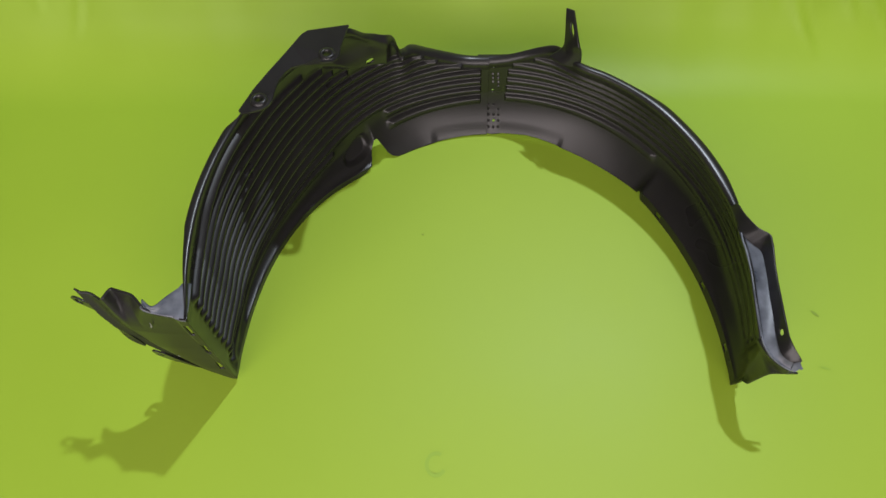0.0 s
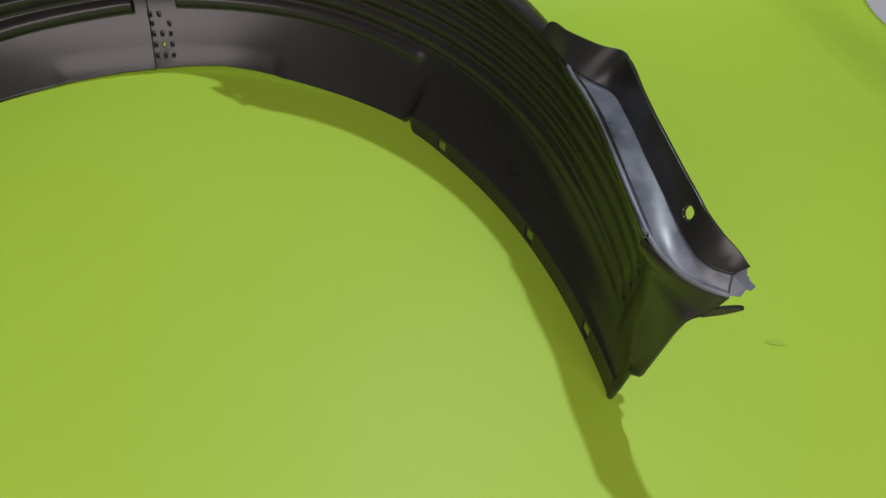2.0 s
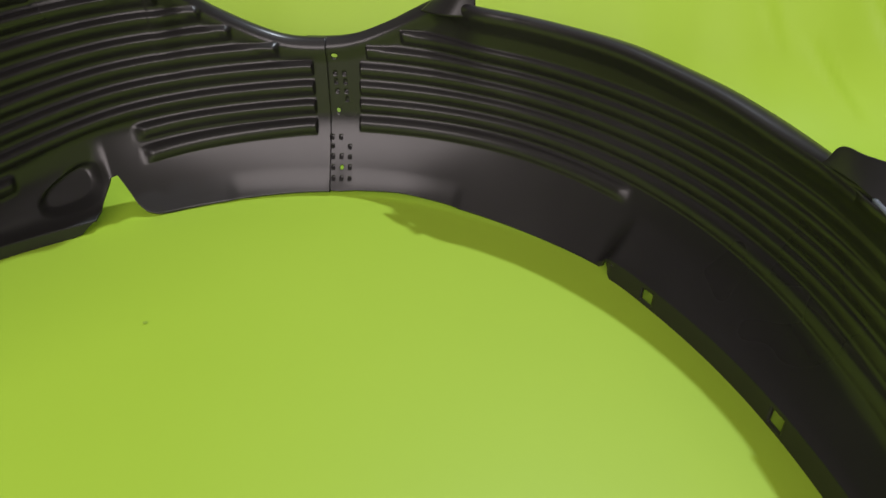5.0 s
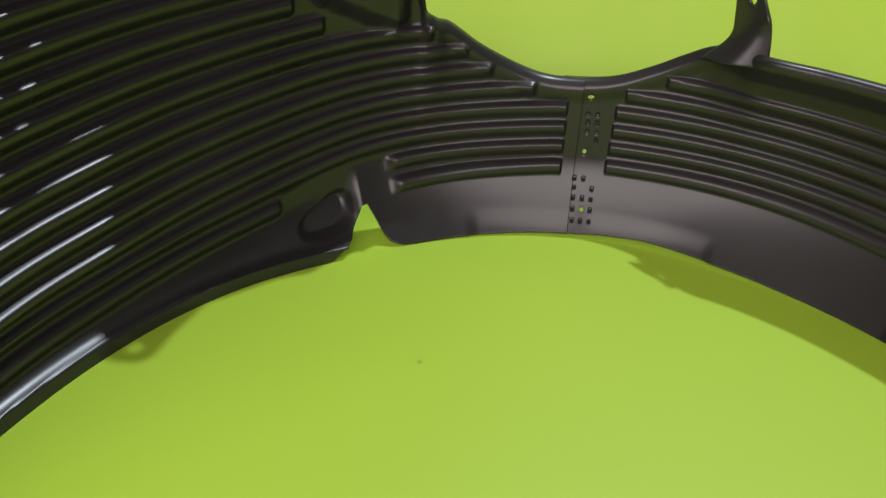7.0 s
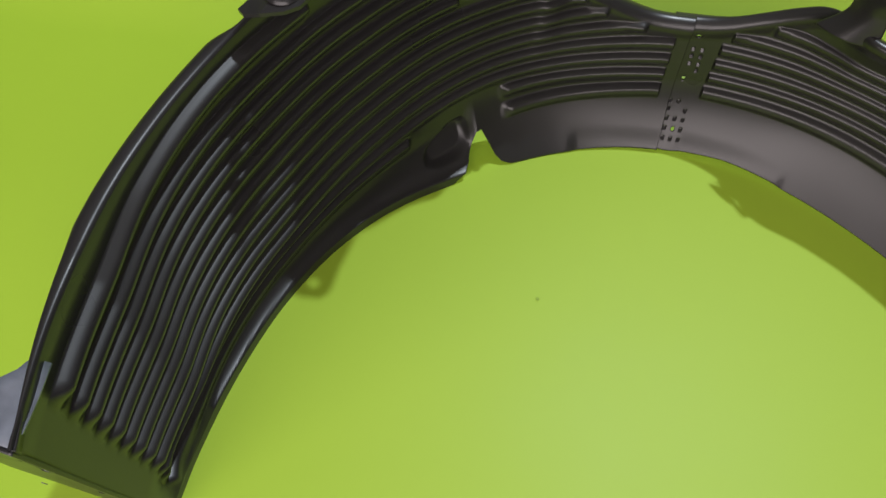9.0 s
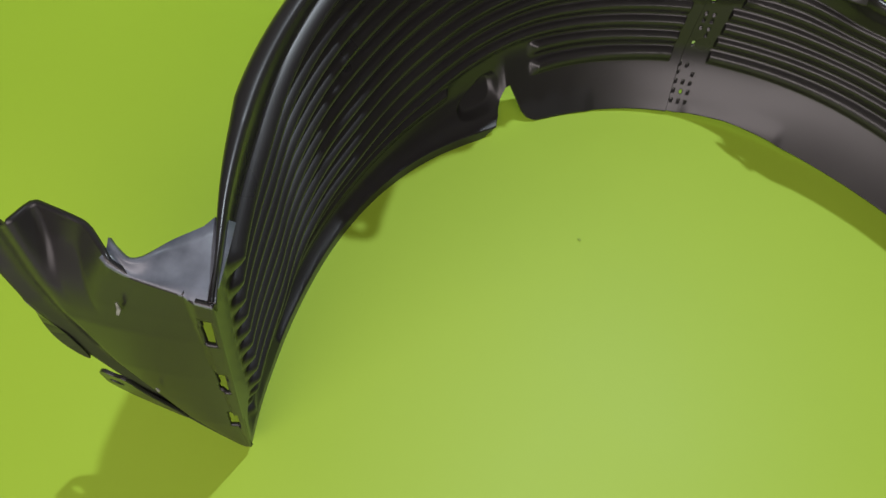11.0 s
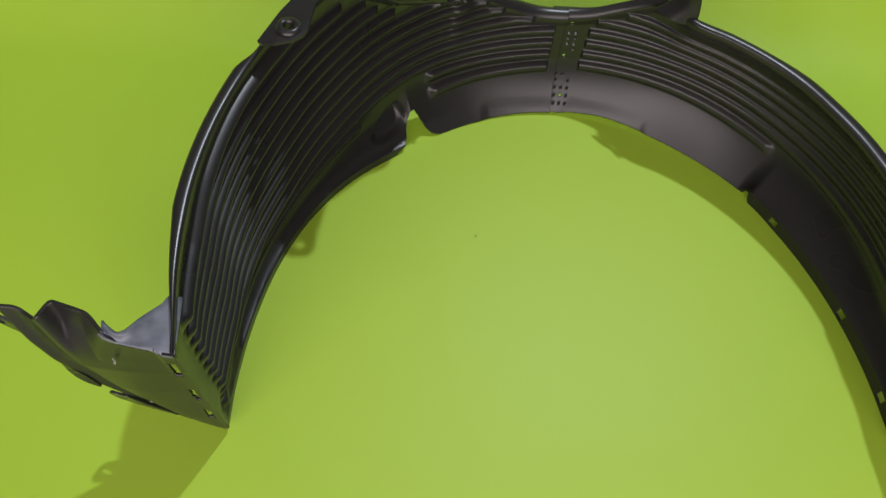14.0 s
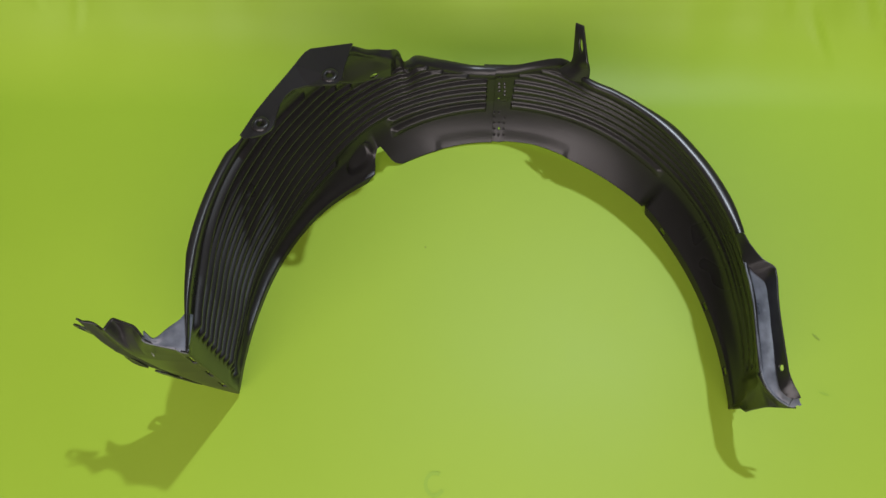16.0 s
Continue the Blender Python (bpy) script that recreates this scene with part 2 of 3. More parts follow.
def shell_radius(a, z):
    """Radius of the inner face at angle a (degrees) and height z; arrays."""
    r0, rm, rt = spline(a, A_LOW, R_LOW), spline(a, A_MID, R_MID), spline(a, A_TOP, R_TOP)
    zt = spline(a, A_TOP, Z_TOP)
    left, right = 1 - smooth01(-31.5, -29.3, a), smooth01(47.0, 50.5, a)
    strip = 0.002 + 0.008 * left + 0.014 * right
    zb = 0.066
    # the lower strip, a ledge, and a slope up to the belly
    t = np.clip((z - strip) / (zb - strip), 0, 1)
    slope = 1 - (1 - t) ** 1.45
    flare = 1 - np.exp(-np.maximum(z - strip, 0) / 0.0041)
    ledge = (0.0115 * left * smooth01(-106, -99, a) + 0.004 * right) * flare * (1 - smooth01(zb * 0.45, zb, z))
    r = r0 + (rm - r0) * slope + ledge
    # from the belly to the upper edge
    u = np.clip((z - zb) / np.maximum(zt - zb, 1e-3), 0, 1)
    r = np.where(z > zb, rm + (rt - rm) * u**2.2, r)
    # recess under the mounting flange
    line = np.interp(a, (-44, -40, -34, -24), (0.225, 0.215, 0.19, 0.166))
    r = r - 0.016 * smooth01(line, line + 0.018, z) * smooth01(-45, -38, a) * (1 - smooth01(-24, -21.5, a)) * (1 - smooth01(0.2, 0.24, z))
    # pads beside the joint
    for a0, a1, z0, z1, d in ((-14, 3.5, -0.01, 0.020, 0.0014), (4, 24.0, -0.01, 0.020, 0.0016)):
        r = r + d * smooth01(a0, a0 + 2.5, a) * (1 - smooth01(a1 - 2.0, a1, a)) * (1 - smooth01(z1 - 0.015, z1 + 0.003, z))
    # moulded pocket beside the notch
    mid = 0.0275 + 0.0014 * (a + 35)
    tall = np.clip(0.0130 + 0.0012 * (a + 35), 0.006, 0.024)
    d2 = ((np.abs(a + 35.2) / 4.7) ** 3 + (np.abs(z - mid) / tall) ** 3) ** (1 / 3)
    r = r + 0.0065 * (1 - smooth01(0.62, 1.0, d2))
    # shallow step at the start of the slotted strip
    w = right * smooth01(47.2, 51.0, a) * (1 - smooth01(60, 100, a)) * (1 - smooth01(0.014, 0.044, z))
    r = r - 0.006 * w
    # ribs
    for n, (a0, a1, ka, kz) in enumerate(RIBS):
        high, up, down = (0.0074, 0.0056, 0.0090) if n == 0 else (0.0060, 0.0044, 0.0092)
        if a0 > 2:
            high, up, down = 0.0044 - 0.0012 * smooth01(20, 50, a) - 0.002 * smooth01(50, 88, a), 0.0048, 0.0076
        zc = spline(np.clip(a, ka[0], ka[-1]), ka, kz)
        blunt = 0.3 if abs(a1 - 0.4) < 0.1 else 2.2 if a1 == 48 else 0.8
        e = smooth01(a0, a0 + (0.35 if a0 > 2 else 1.2 if a0 == -103.0 else 2.0), a) * (1 - smooth01(a1 - blunt, a1, a))
        q = np.clip(np.where(z > zc, (z - zc) / up, (zc - z) / down), 0, 1)
        round_, soft = 1 - q**2.6, np.cos(q * math.pi) * 0.5 + 0.5
        r = r - high * e * (0.85 * round_ + 0.15 * soft if a0 > 2 else 0.7 * round_ + 0.3 * soft)
    # the rib field of the shorter half ends in a step before the plain end band
    brink = np.interp(z, (0.03, 0.112), (102.4, 105.2))
    r = r + 0.0032 * smooth01(78, 94, a) * (1 - smooth01(brink - 2.2, brink, a)) * smooth01(0.022, 0.040, z) * (1 - smooth01(0.098, 0.114, z))
    # dark pits where ribs end
    for k in range(1, 5):
        d2 = ((a - 98.8 - 0.65 * k) / 0.4) ** 2 + ((z - 0.0332 - 0.0153 * k) / 0.0022) ** 2
        r = r + 0.0045 * np.exp(-(d2**2))
    # dimples beside the joint
    for a0, z0 in DIMPLES:
        w = (np.abs(a - a0) < 0.23) & (np.abs(z - z0) < 0.0014)
        r = r + 0.003 * w
    # rounded upper edge that rolls outward
    edge = np.clip((z - (zt - 0.007)) / 0.007, 0, 1)
    return r - 0.004 * (1 - edge**2) * smooth01(zt - 0.02, zt - 0.006, z) * (0.15 + 0.85 * smooth01(-66, -50, a))


DIMPLES = [(2.65 + 1.28 * c - 9.0 * (z - 0.014), z) for z, cs in ((0.0135, (0, 1, 2)), (0.0218, (0, 2)), (0.0298, (0, 1, 2)), (0.0378, (0, 2)), (0.045, (0, 1)), (0.0767, (2,)), (0.0845, (1, 2)), (0.092, (1, 2)), (0.1, (1, 2))) for c in cs]
# holes right through: angle, half width in degrees, low, high
SLOTS = ((57.8, 1.05, 0.0025, 0.0125), (81.3, 1.05, 0.0025, 0.0132), (98.1, 0.95, 0.0025, 0.0132))
# round and oval holes: angle, half width in degrees, height, half height
OVALS = ((3.93, 0.3, 0.0218, 0.0018), (3.3, 0.3, 0.0671, 0.0022), (3.25, 0.48, 0.1148, 0.0024), (-28.4, 1.15, 0.203, 0.0042), (50.9, 0.22, 0.0125, 0.0012), (101.5, 0.22, 0.012, 0.0014))


def carve(U, V, holes):
    """Cells of a grid that lie in an oval hole; the rim of each hole is drawn onto the oval."""
    gone = np.zeros((U.shape[0] - 1, U.shape[1] - 1), bool)
    um, vm = (U[:-1, :-1] + U[1:, 1:]) / 2, (V[:-1, :-1] + V[1:, 1:]) / 2
    for u0, hu, v0, hv in holes:
        cut = ((um - u0) / hu) ** 2 + ((vm - v0) / hv) ** 2 < 1
        gone |= cut
        touch, keep = np.zeros(U.shape, bool), np.zeros(U.shape, bool)
        for di in (0, 1):
            for dj in (0, 1):
                sl = np.s_[di : di + cut.shape[0], dj : dj + cut.shape[1]]
                touch[sl] |= cut
                keep[sl] |= ~cut
        rim = touch & keep
        d = np.sqrt(((U[rim] - u0) / hu) ** 2 + ((V[rim] - v0) / hv) ** 2)
        U[rim], V[rim] = u0 + (U[rim] - u0) / d, v0 + (V[rim] - v0) / d
    return gone


def rib_rows(angles, levels, foot):
    """Heights of the mesh rows at each angle, laid along the ribs so that their flanks stay clean."""
    low, top = np.interp(angles, A_EDGE, Z_EDGE), spline(angles, A_TOP, Z_TOP)
    marks = [low]
    for zc in levels:
        c = zc(angles)
        marks += [c - 0.0090, c, c + 0.0044]
    marks.append(top)
    counts = [foot] + [7, 9, 1] * len(levels)
    counts[-1] = 30
    for i in range(1, len(marks) - 1):
        marks[i] = np.maximum(marks[i], marks[i - 1] + 0.00012 * counts[i - 1])
    for i in range(len(marks) - 2, 0, -1):
        marks[i] = np.minimum(marks[i], marks[i + 1] - 0.00012 * counts[i])
    rows = [low]
    for a, b, c in zip(marks[:-1], marks[1:], counts):
        rows += [a + (b - a) * k / c for k in range(1, c + 1)]
    return np.stack(rows, 1)


def shell(a0, a1, inset, shear, levels, foot):
    wanted = set(np.arange(a0, a1 + 1e-6, 0.3).round(3)) | {a0, a1}
    fine = set(np.arange(-0.8, 8.4, 0.08).round(3)) | set(np.arange(-24.0, -18.4, 0.1).round(3)) | set(np.arange(-40.5, -27.2, 0.12).round(3))
    wanted = {a for a in wanted | fine if a0 <= a <= a1}
    edges = {round(s[0] + k * s[1], 3) for s in SLOTS for k in (-1, 1) if a0 < s[0] < a1} | {a0, a1}
    angles = sorted(edges)
    for a in sorted(wanted):
        if min(abs(a - e) for e in angles) > 0.06:
            angles.append(a)
    angles = np.array(sorted(angles))
    Z = rib_rows(angles, levels, foot)
    n = Z.shape[1]
    A = np.repeat(angles[:, None], n, 1)
    gone = carve(A, Z, [h for h in OVALS if a0 < h[0] < a1])
    R = shell_radius(A, Z) - inset * smooth01(-105, -92, A)
    turn = np.radians(A - shear * np.clip((-95 - A) / 11, 0, 1) * Z / 0.22)
    X, Y = R * np.sin(turn), CY + R * np.cos(turn)
    bm = bmesh.new()
    vs = [[bm.verts.new((X[i, j], Y[i, j], Z[i, j])) for j in range(n)] for i in range(len(angles))]
    for i in range(len(angles) - 1):
        am = (angles[i] + angles[i + 1]) / 2
        near = [s for s in SLOTS if abs(am - s[0]) < s[1]]
        for j in range(n - 1):
            zm = (Z[i, j] + Z[i, j + 1]) / 2
            if gone[i, j] or any(s[2] < zm < s[3] for s in near):
                continue
            bm.faces.new((vs[i][j], vs[i][j + 1], vs[i + 1][j + 1], vs[i + 1][j]))
    # rolled edge along the top, outward and down
    prev = [vs[i][n - 1] for i in range(len(angles))]
    for k, (dr, dz) in enumerate(((0.0025, 0.0014), (0.0055, 0.0018), (0.0085, 0.0012), (0.0105, -0.0008), (0.0115, -0.005))):
        ring = []
        for i, a in enumerate(angles):
            w = 1 - 0.65 * float(smooth01(-70, -66, a) * (1 - smooth01(-21, -17, a))) - 0.5 * float(smooth01(2, 9, a) * (1 - smooth01(20, 26, a)))
            w += 0.42 * float(smooth01(36, 48, a) * (1 - smooth01(66, 76, a)))
            w *= min(1.0, 0.1 + 0.9 * max(0.0, (a + 106) / 14)) * (1 - 0.95 * float(smooth01(74, 82, a)))
            rr = R[i, -1] + dr * w
            ring.append(bm.verts.new((rr * math.sin(turn[i, -1]), CY + rr * math.cos(turn[i, -1]), Z[i, -1] + dz)))
        for i in range(len(angles) - 1):
            bm.faces.new((prev[i], ring[i], ring[i + 1], prev[i + 1]))
        prev = ring
    bmesh.ops.delete(bm, geom=[v for v in bm.verts if not v.link_faces], context="VERTS")
    return bm


R_A = (7, 28, 48, 97)
FRONT_LEVELS = [lambda a, k=k: spline(np.clip(a, -103, -1), F_A, front_rib(k)) for k in range(10, -2, -1)]
FRONT_LEVELS.insert(0, lambda a: FRONT_LEVELS[1](a) - 0.0164)
REAR_LEVELS = [lambda a, k=k: spline(np.clip(a, 7, 97), R_A, rear_rib(k)) for k in range(6)]
front = thick(part("front_section", shell(-106.0, 2.2, 0.0024, 4.5, FRONT_LEVELS, 44), PLASTIC, liner, "ribbed black inner wall of the longer half"), 0.0022)
thick(part("rear_section", shell(-0.5, 106.0, 0.0, 0.0, REAR_LEVELS, 60), PLASTIC, liner, "ribbed black inner wall with slotted lower strip"), 0.0022)


def polar(a, r, z):
    return Vector((r * math.sin(radians(a)), CY + r * math.cos(radians(a)), z))


def plate(points, holes=()):
    """A flat or gently bent plate from an outline, with round or oval holes (centre, half width along u, half along w, u)."""
    bm = bmesh.new()
    edges = []
    loops = [points] + list(holes)
    for lp in loops:
        vs = [bm.verts.new(p) for p in lp]
        edges += [bm.edges.new((vs[i], vs[(i + 1) % len(vs)])) for i in range(len(vs))]
    bmesh.ops.triangle_fill(bm, use_beauty=True, use_dissolve=False, edges=edges)
    bmesh.ops.recalc_face_normals(bm, faces=bm.faces)
    return bm


def oval(c, u, w, a, b, n=20):
    c, u, w = Vector(c), Vector(u).normalized(), Vector(w).normalized()
    return [c + u * (a * math.cos(2 * math.pi * i / n)) + w * (b * math.sin(2 * math.pi * i / n)) for i in range(n)]


def smooth_loop(points, steps=5):
    """Catmull-Rom through the corners of a closed outline."""
    pts = [Vector(p) for p in points]
    out = []
    for i in range(len(pts)):
        p0, p1, p2, p3 = (pts[(i + d) % len(pts)] for d in (-1, 0, 1, 2))
        for k in range(steps):
            t = k / steps
            out.append(0.5 * (2 * p1 + (p2 - p0) * t + (2 * p0 - 5 * p1 + 4 * p2 - p3) * t * t + (3 * p1 - p0 - 3 * p2 + p3) * t**3))
    return out


# mounting flange over the top of the longer half
flap_outer = [polar(a, r, z) for a, r, z in ((-66.3, 0.295, 0.2695), (-63, 0.2955, 0.271), (-59.9, 0.297, 0.2725), (-54.5, 0.2997, 0.274), (-49.4, 0.3042, 0.275), (-46, 0.3095, 0.275), (-43.4, 0.3147, 0.275), (-42.2, 0.3168, 0.275), (-40.8, 0.3169, 0.275), (-36.5, 0.304, 0.2755), (-32.7, 0.2946, 0.276))]
flap_inner = [polar(a, r, z) for a, r, z in ((-38.2, 0.2665, 0.278), (-40.1, 0.256, 0.2785), (-41.3, 0.252, 0.2785), (-42.9, 0.2515, 0.2785), (-45.4, 0.261, 0.278), (-47.6, 0.276, 0.2735), (-50.6, 0.2833, 0.274), (-52.9, 0.2834, 0.274), (-55.6, 0.280, 0.274), (-58.8, 0.2725, 0.2735), (-61, 0.2676, 0.273), (-62.5, 0.267, 0.2725), (-64.2, 0.271, 0.272), (-65.9, 0.2815, 0.271), (-66.6, 0.290, 0.2695))]
hole_a, hole_b = polar(-42.4, 0.266, 0.2775), polar(-62.3, 0.280, 0.2735)
flange = part("mounting_flange", plate(flap_outer + flap_inner, [oval(c, (1, 0, 0), (0, 1, 0), 0.0045, 0.0045) for c in (hole_a, hole_b)]), PLASTIC, liner, "grey-looking flat flange with two washered bolt holes", smooth=False)
thick(flange, 0.0025, 0)
for c in (hole_a, hole_b):
    bm = bmesh.new()
    rings = []
    for r, dz in ((0.0045, -0.001), (0.0045, 0.0036), (0.0062, 0.0042), (0.0088, 0.0036), (0.0098, 0.001)):
        rings.append([bm.verts.new(p + Vector((0, 0, dz))) for p in oval(c, (1, 0, 0), (0, 1, 0), r, r, 28)])
    for p, q in zip(rings[:-1], rings[1:]):
        for i in range(28):
            bm.faces.new((p[i], p[(i + 1) % 28], q[(i + 1) % 28], q[i]))
    part("washer", bm, PLASTIC, flange, "raised round boss about a bolt hole")

# upright bracket, lofted between its two edges


def loft(left, right, rows=16, cols=8, bulge=0.0, way=(0, -1, 0), hole=None):
    T, Q = np.meshgrid(np.linspace(0, 1, rows), np.linspace(0, 1, cols), indexing="ij")
    gone = carve(T, Q, [hole] if hole else [])
    k = np.linspace(0, 1, len(left))
    A, B = (np.stack([spline(T, k, [p[c] for p in knots]) for c in range(3)], -1) for knots in (left, right))
    P = A + (B - A) * Q[..., None] + np.array(way) * (bulge * (1 - T) ** 1.5 * np.sin(np.pi * Q))[..., None]
    return grid_mesh(P, gone)


def grid_mesh(P, gone):
    """A skin over a grid of places, with some of its cells left open."""
    bm = bmesh.new()
    vs = [[bm.verts.new(p) for p in row] for row in P]
    for i in range(P.shape[0] - 1):
        for j in range(P.shape[1] - 1):
            if not gone[i, j]:
                bm.faces.new((vs[i][j], vs[i + 1][j], vs[i + 1][j + 1], vs[i][j + 1]))
    bmesh.ops.delete(bm, geom=[v for v in bm.verts if not v.link_faces], context="VERTS")
    return bm


def strip_mesh(lines):
    """A skin between lines of equal length."""
    bm = bmesh.new()
    vs = [[bm.verts.new(p) for p in ln] for ln in lines]
    for a, b in zip(vs[:-1], vs[1:]):
        for i in range(len(a) - 1):
            bm.faces.new((a[i], a[i + 1], b[i + 1], b[i]))
    return bm


bracket_left = [(0.094, 0.412, 0.158), (0.110, 0.410, 0.174), (0.1128, 0.416, 0.19), (0.1115, 0.4315, 0.2215)]
bracket_right = [(0.1345, 0.388, 0.160), (0.1325, 0.390, 0.182), (0.127, 0.392, 0.197), (0.1205, 0.425, 0.223)]
thick(part("bracket", loft(bracket_left, bracket_right, rows=48, cols=26, bulge=0.007, way=(-0.36, -0.93, 0), hole=(0.8, 0.07, 0.62, 0.16)), PLASTIC, liner, "upright tapered plastic bracket with a small hole"), 0.003, 0)

# shelf and lip at the shorter half's end


def rail(knots, n=110):
    """Places along a smooth line through knots that are a step apart."""
    k = np.arange(len(knots))
    return np.stack([spline(np.linspace(0, k[-1], n), k, [p[c] for p in knots]) for c in range(3)], -1)


LIP_FOOT = [(0.2950, 0.168, 0.147), (0.2965, 0.161, 0.147), (0.2985, 0.146, 0.147), (0.3005, 0.130, 0.1455), (0.3105, 0.118, 0.143), (0.321, 0.107, 0.141), (0.3215, 0.080, 0.139), (0.3195, 0.055, 0.1375), (0.3185, 0.030, 0.1355), (0.3165, 0.004, 0.1335), (0.3165, -0.012, 0.132), (0.3205, -0.021, 0.1315), (0.3275, -0.0255, 0.131)]
LIP_TOP = [(0.2955, 0.167, 0.149), (0.2995, 0.163, 0.157), (0.304, 0.149, 0.158), (0.3135, 0.129, 0.160), (0.325, 0.118, 0.161), (0.3255, 0.107, 0.161), (0.323, 0.080, 0.1585), (0.322, 0.055, 0.1555), (0.3225, 0.028, 0.151), (0.3225, 0.004, 0.148), (0.3265, -0.0105, 0.143), (0.3315, -0.0180, 0.138), (0.3355, -0.0230, 0.1325)]
SHELF_CREASE = [(0.3000, 0.130, 0.146), (0.2995, 0.118, 0.1455), (0.3005, 0.105, 0.1445), (0.3012, 0.080, 0.142), (0.3003, 0.055, 0.1398), (0.2998, 0.028, 0.1347), (0.3005, 0.003, 0.1298), (0.305, -0.0115, 0.1268), (0.3135, -0.0225, 0.125), (0.326, -0.031, 0.1233)]
crease, foot = rail(SHELF_CREASE), rail(LIP_FOOT[3:])
q = np.linspace(0, 1, 12)[None, :, None]
shelf_skin = crease[:, None] * (1 - q) + foot[:, None] * q
shelf_skin[:, :, 2] += 0.0016 * np.exp(-((q[:, :, 0] / 0.12) ** 2)) - 0.0012 * np.sin(np.pi * q[:, :, 0])
shelf = thick(part("shelf", grid_mesh(shelf_skin, np.zeros((109, 11), bool)), SCUFF_SHEEN, liner, "scuffed upward-facing ledge with sheen painted into its grey"), 0.002, -1)
E0, E1 = rail(LIP_FOOT, 160), rail(LIP_TOP, 160)
q = np.linspace(0, 1, 26)[None, :, None]
P = E0[:, None] * (1 - q) + E1[:, None] * q
flat_y, flat_z = P[:, :, 1].copy(), P[:, :, 2].copy()
gone = carve(flat_y, flat_z, [(0.006, 0.0036, 0.1408, 0.0030)])
P[:, :, 1], P[:, :, 2] = flat_y, flat_z
lip = thick(part("lip", grid_mesh(P, gone), PLASTIC, liner, "upright outer lip with a bolt slot"), 0.002)

# end panel of the shorter half
n_end = 40
end_z = np.linspace(0.0, 0.129, n_end)
end_line = [polar(106, float(shell_radius(np.array(106.0), np.array(z))), z) for z in end_z]
wing_z = np.linspace(0.0, 0.1233, n_end)
WING_Z = (0, 0.03, 0.0425, 0.0445, 0.06, 0.09, 0.103, 0.108, 0.1233)
wing_x = np.interp(wing_z, WING_Z, (0.3095, 0.3078, 0.3062, 0.3100, 0.3115, 0.3125, 0.3145, 0.3225, 0.3265))
wing_y = np.interp(wing_z, WING_Z, (-0.001, -0.008, -0.011, -0.0160, -0.018, -0.0235, -0.0262, -0.0275, -0.0305))
wing = [Vector(p) for p in zip(wing_x, wing_y, wing_z)]
brow = rail([tuple(end_line[-1])] + SHELF_CREASE[7:], 9)
end_lines = []
for k in range(9):
    bend = Vector(brow[k]) - end_line[-1].lerp(wing[-1], k / 8)
    hollow = Vector((0.0030, -0.001, 0)) * math.sin(math.pi * k / 8)
    end_lines.append([c.lerp(e, k / 8) + hollow * min(1.0, c.z / 0.05) * (1 - (c.z / 0.129) ** 4) + bend * (c.z / 0.129) ** 5 for c, e in zip(end_line, wing)])
thick(part("end_panel", strip_mesh(end_lines), PLASTIC, liner, "smooth end face below the ledge"), 0.0022, 0)
tongue = [Vector(p) for p in ((0.320, -0.0265, 0.1055), (0.330, -0.0275, 0.1068), (0.3355, -0.028, 0.1083), (0.339, -0.0283, 0.1095), (0.3392, -0.0285, 0.1105), (0.3365, -0.028, 0.1112), (0.331, -0.0275, 0.1112), (0.3235, -0.027, 0.1110))]
thick(part("tongue", plate(tongue), PLASTIC, liner, "thin pointed plastic tongue", smooth=False), 0.002, 0)
tip = [Vector(p) for p in ((0.3255, -0.0307, 0.1236), (0.3272, -0.0254, 0.1312), (0.3350, -0.0228, 0.1322), (0.3342, -0.0262, 0.1286), (0.3354, -0.0252, 0.1286), (0.3362, -0.0272, 0.1272), (0.3382, -0.0295, 0.1260), (0.3360, -0.0306, 0.1252), (0.3335, -0.0298, 0.1255), (0.3305, -0.0320, 0.1236))]
thick(part("torn_tip", plate(tip), SCUFF_SHEEN, liner, "pale torn tip of the ledge", smooth=False), 0.0018, 0)

# large triangular panel at the longer half's end
n_u, n_v = 90, 110


def panel_right(z):
    return -0.3095 + 0.014 * z / 0.22


def panel_left(z):
    return float(spline(z, (0, 0.048, 0.09, 0.133, 0.1777, 0.1975, 0.235), (-0.3105, -0.341, -0.360, -0.376, -0.3905, -0.398, -0.4095)))


def panel_top(s):
    return float(np.interp(s, (0, 0.1, 0.30, 0.335, 0.385, 0.57, 0.745, 0.80, 0.86, 0.93, 0.98, 1.0), (0.2225, 0.2225, 0.2255, 0.2285, 0.2335, 0.2345, 0.233, 0.228, 0.2265, 0.2295, 0.2305, 0.2355)))


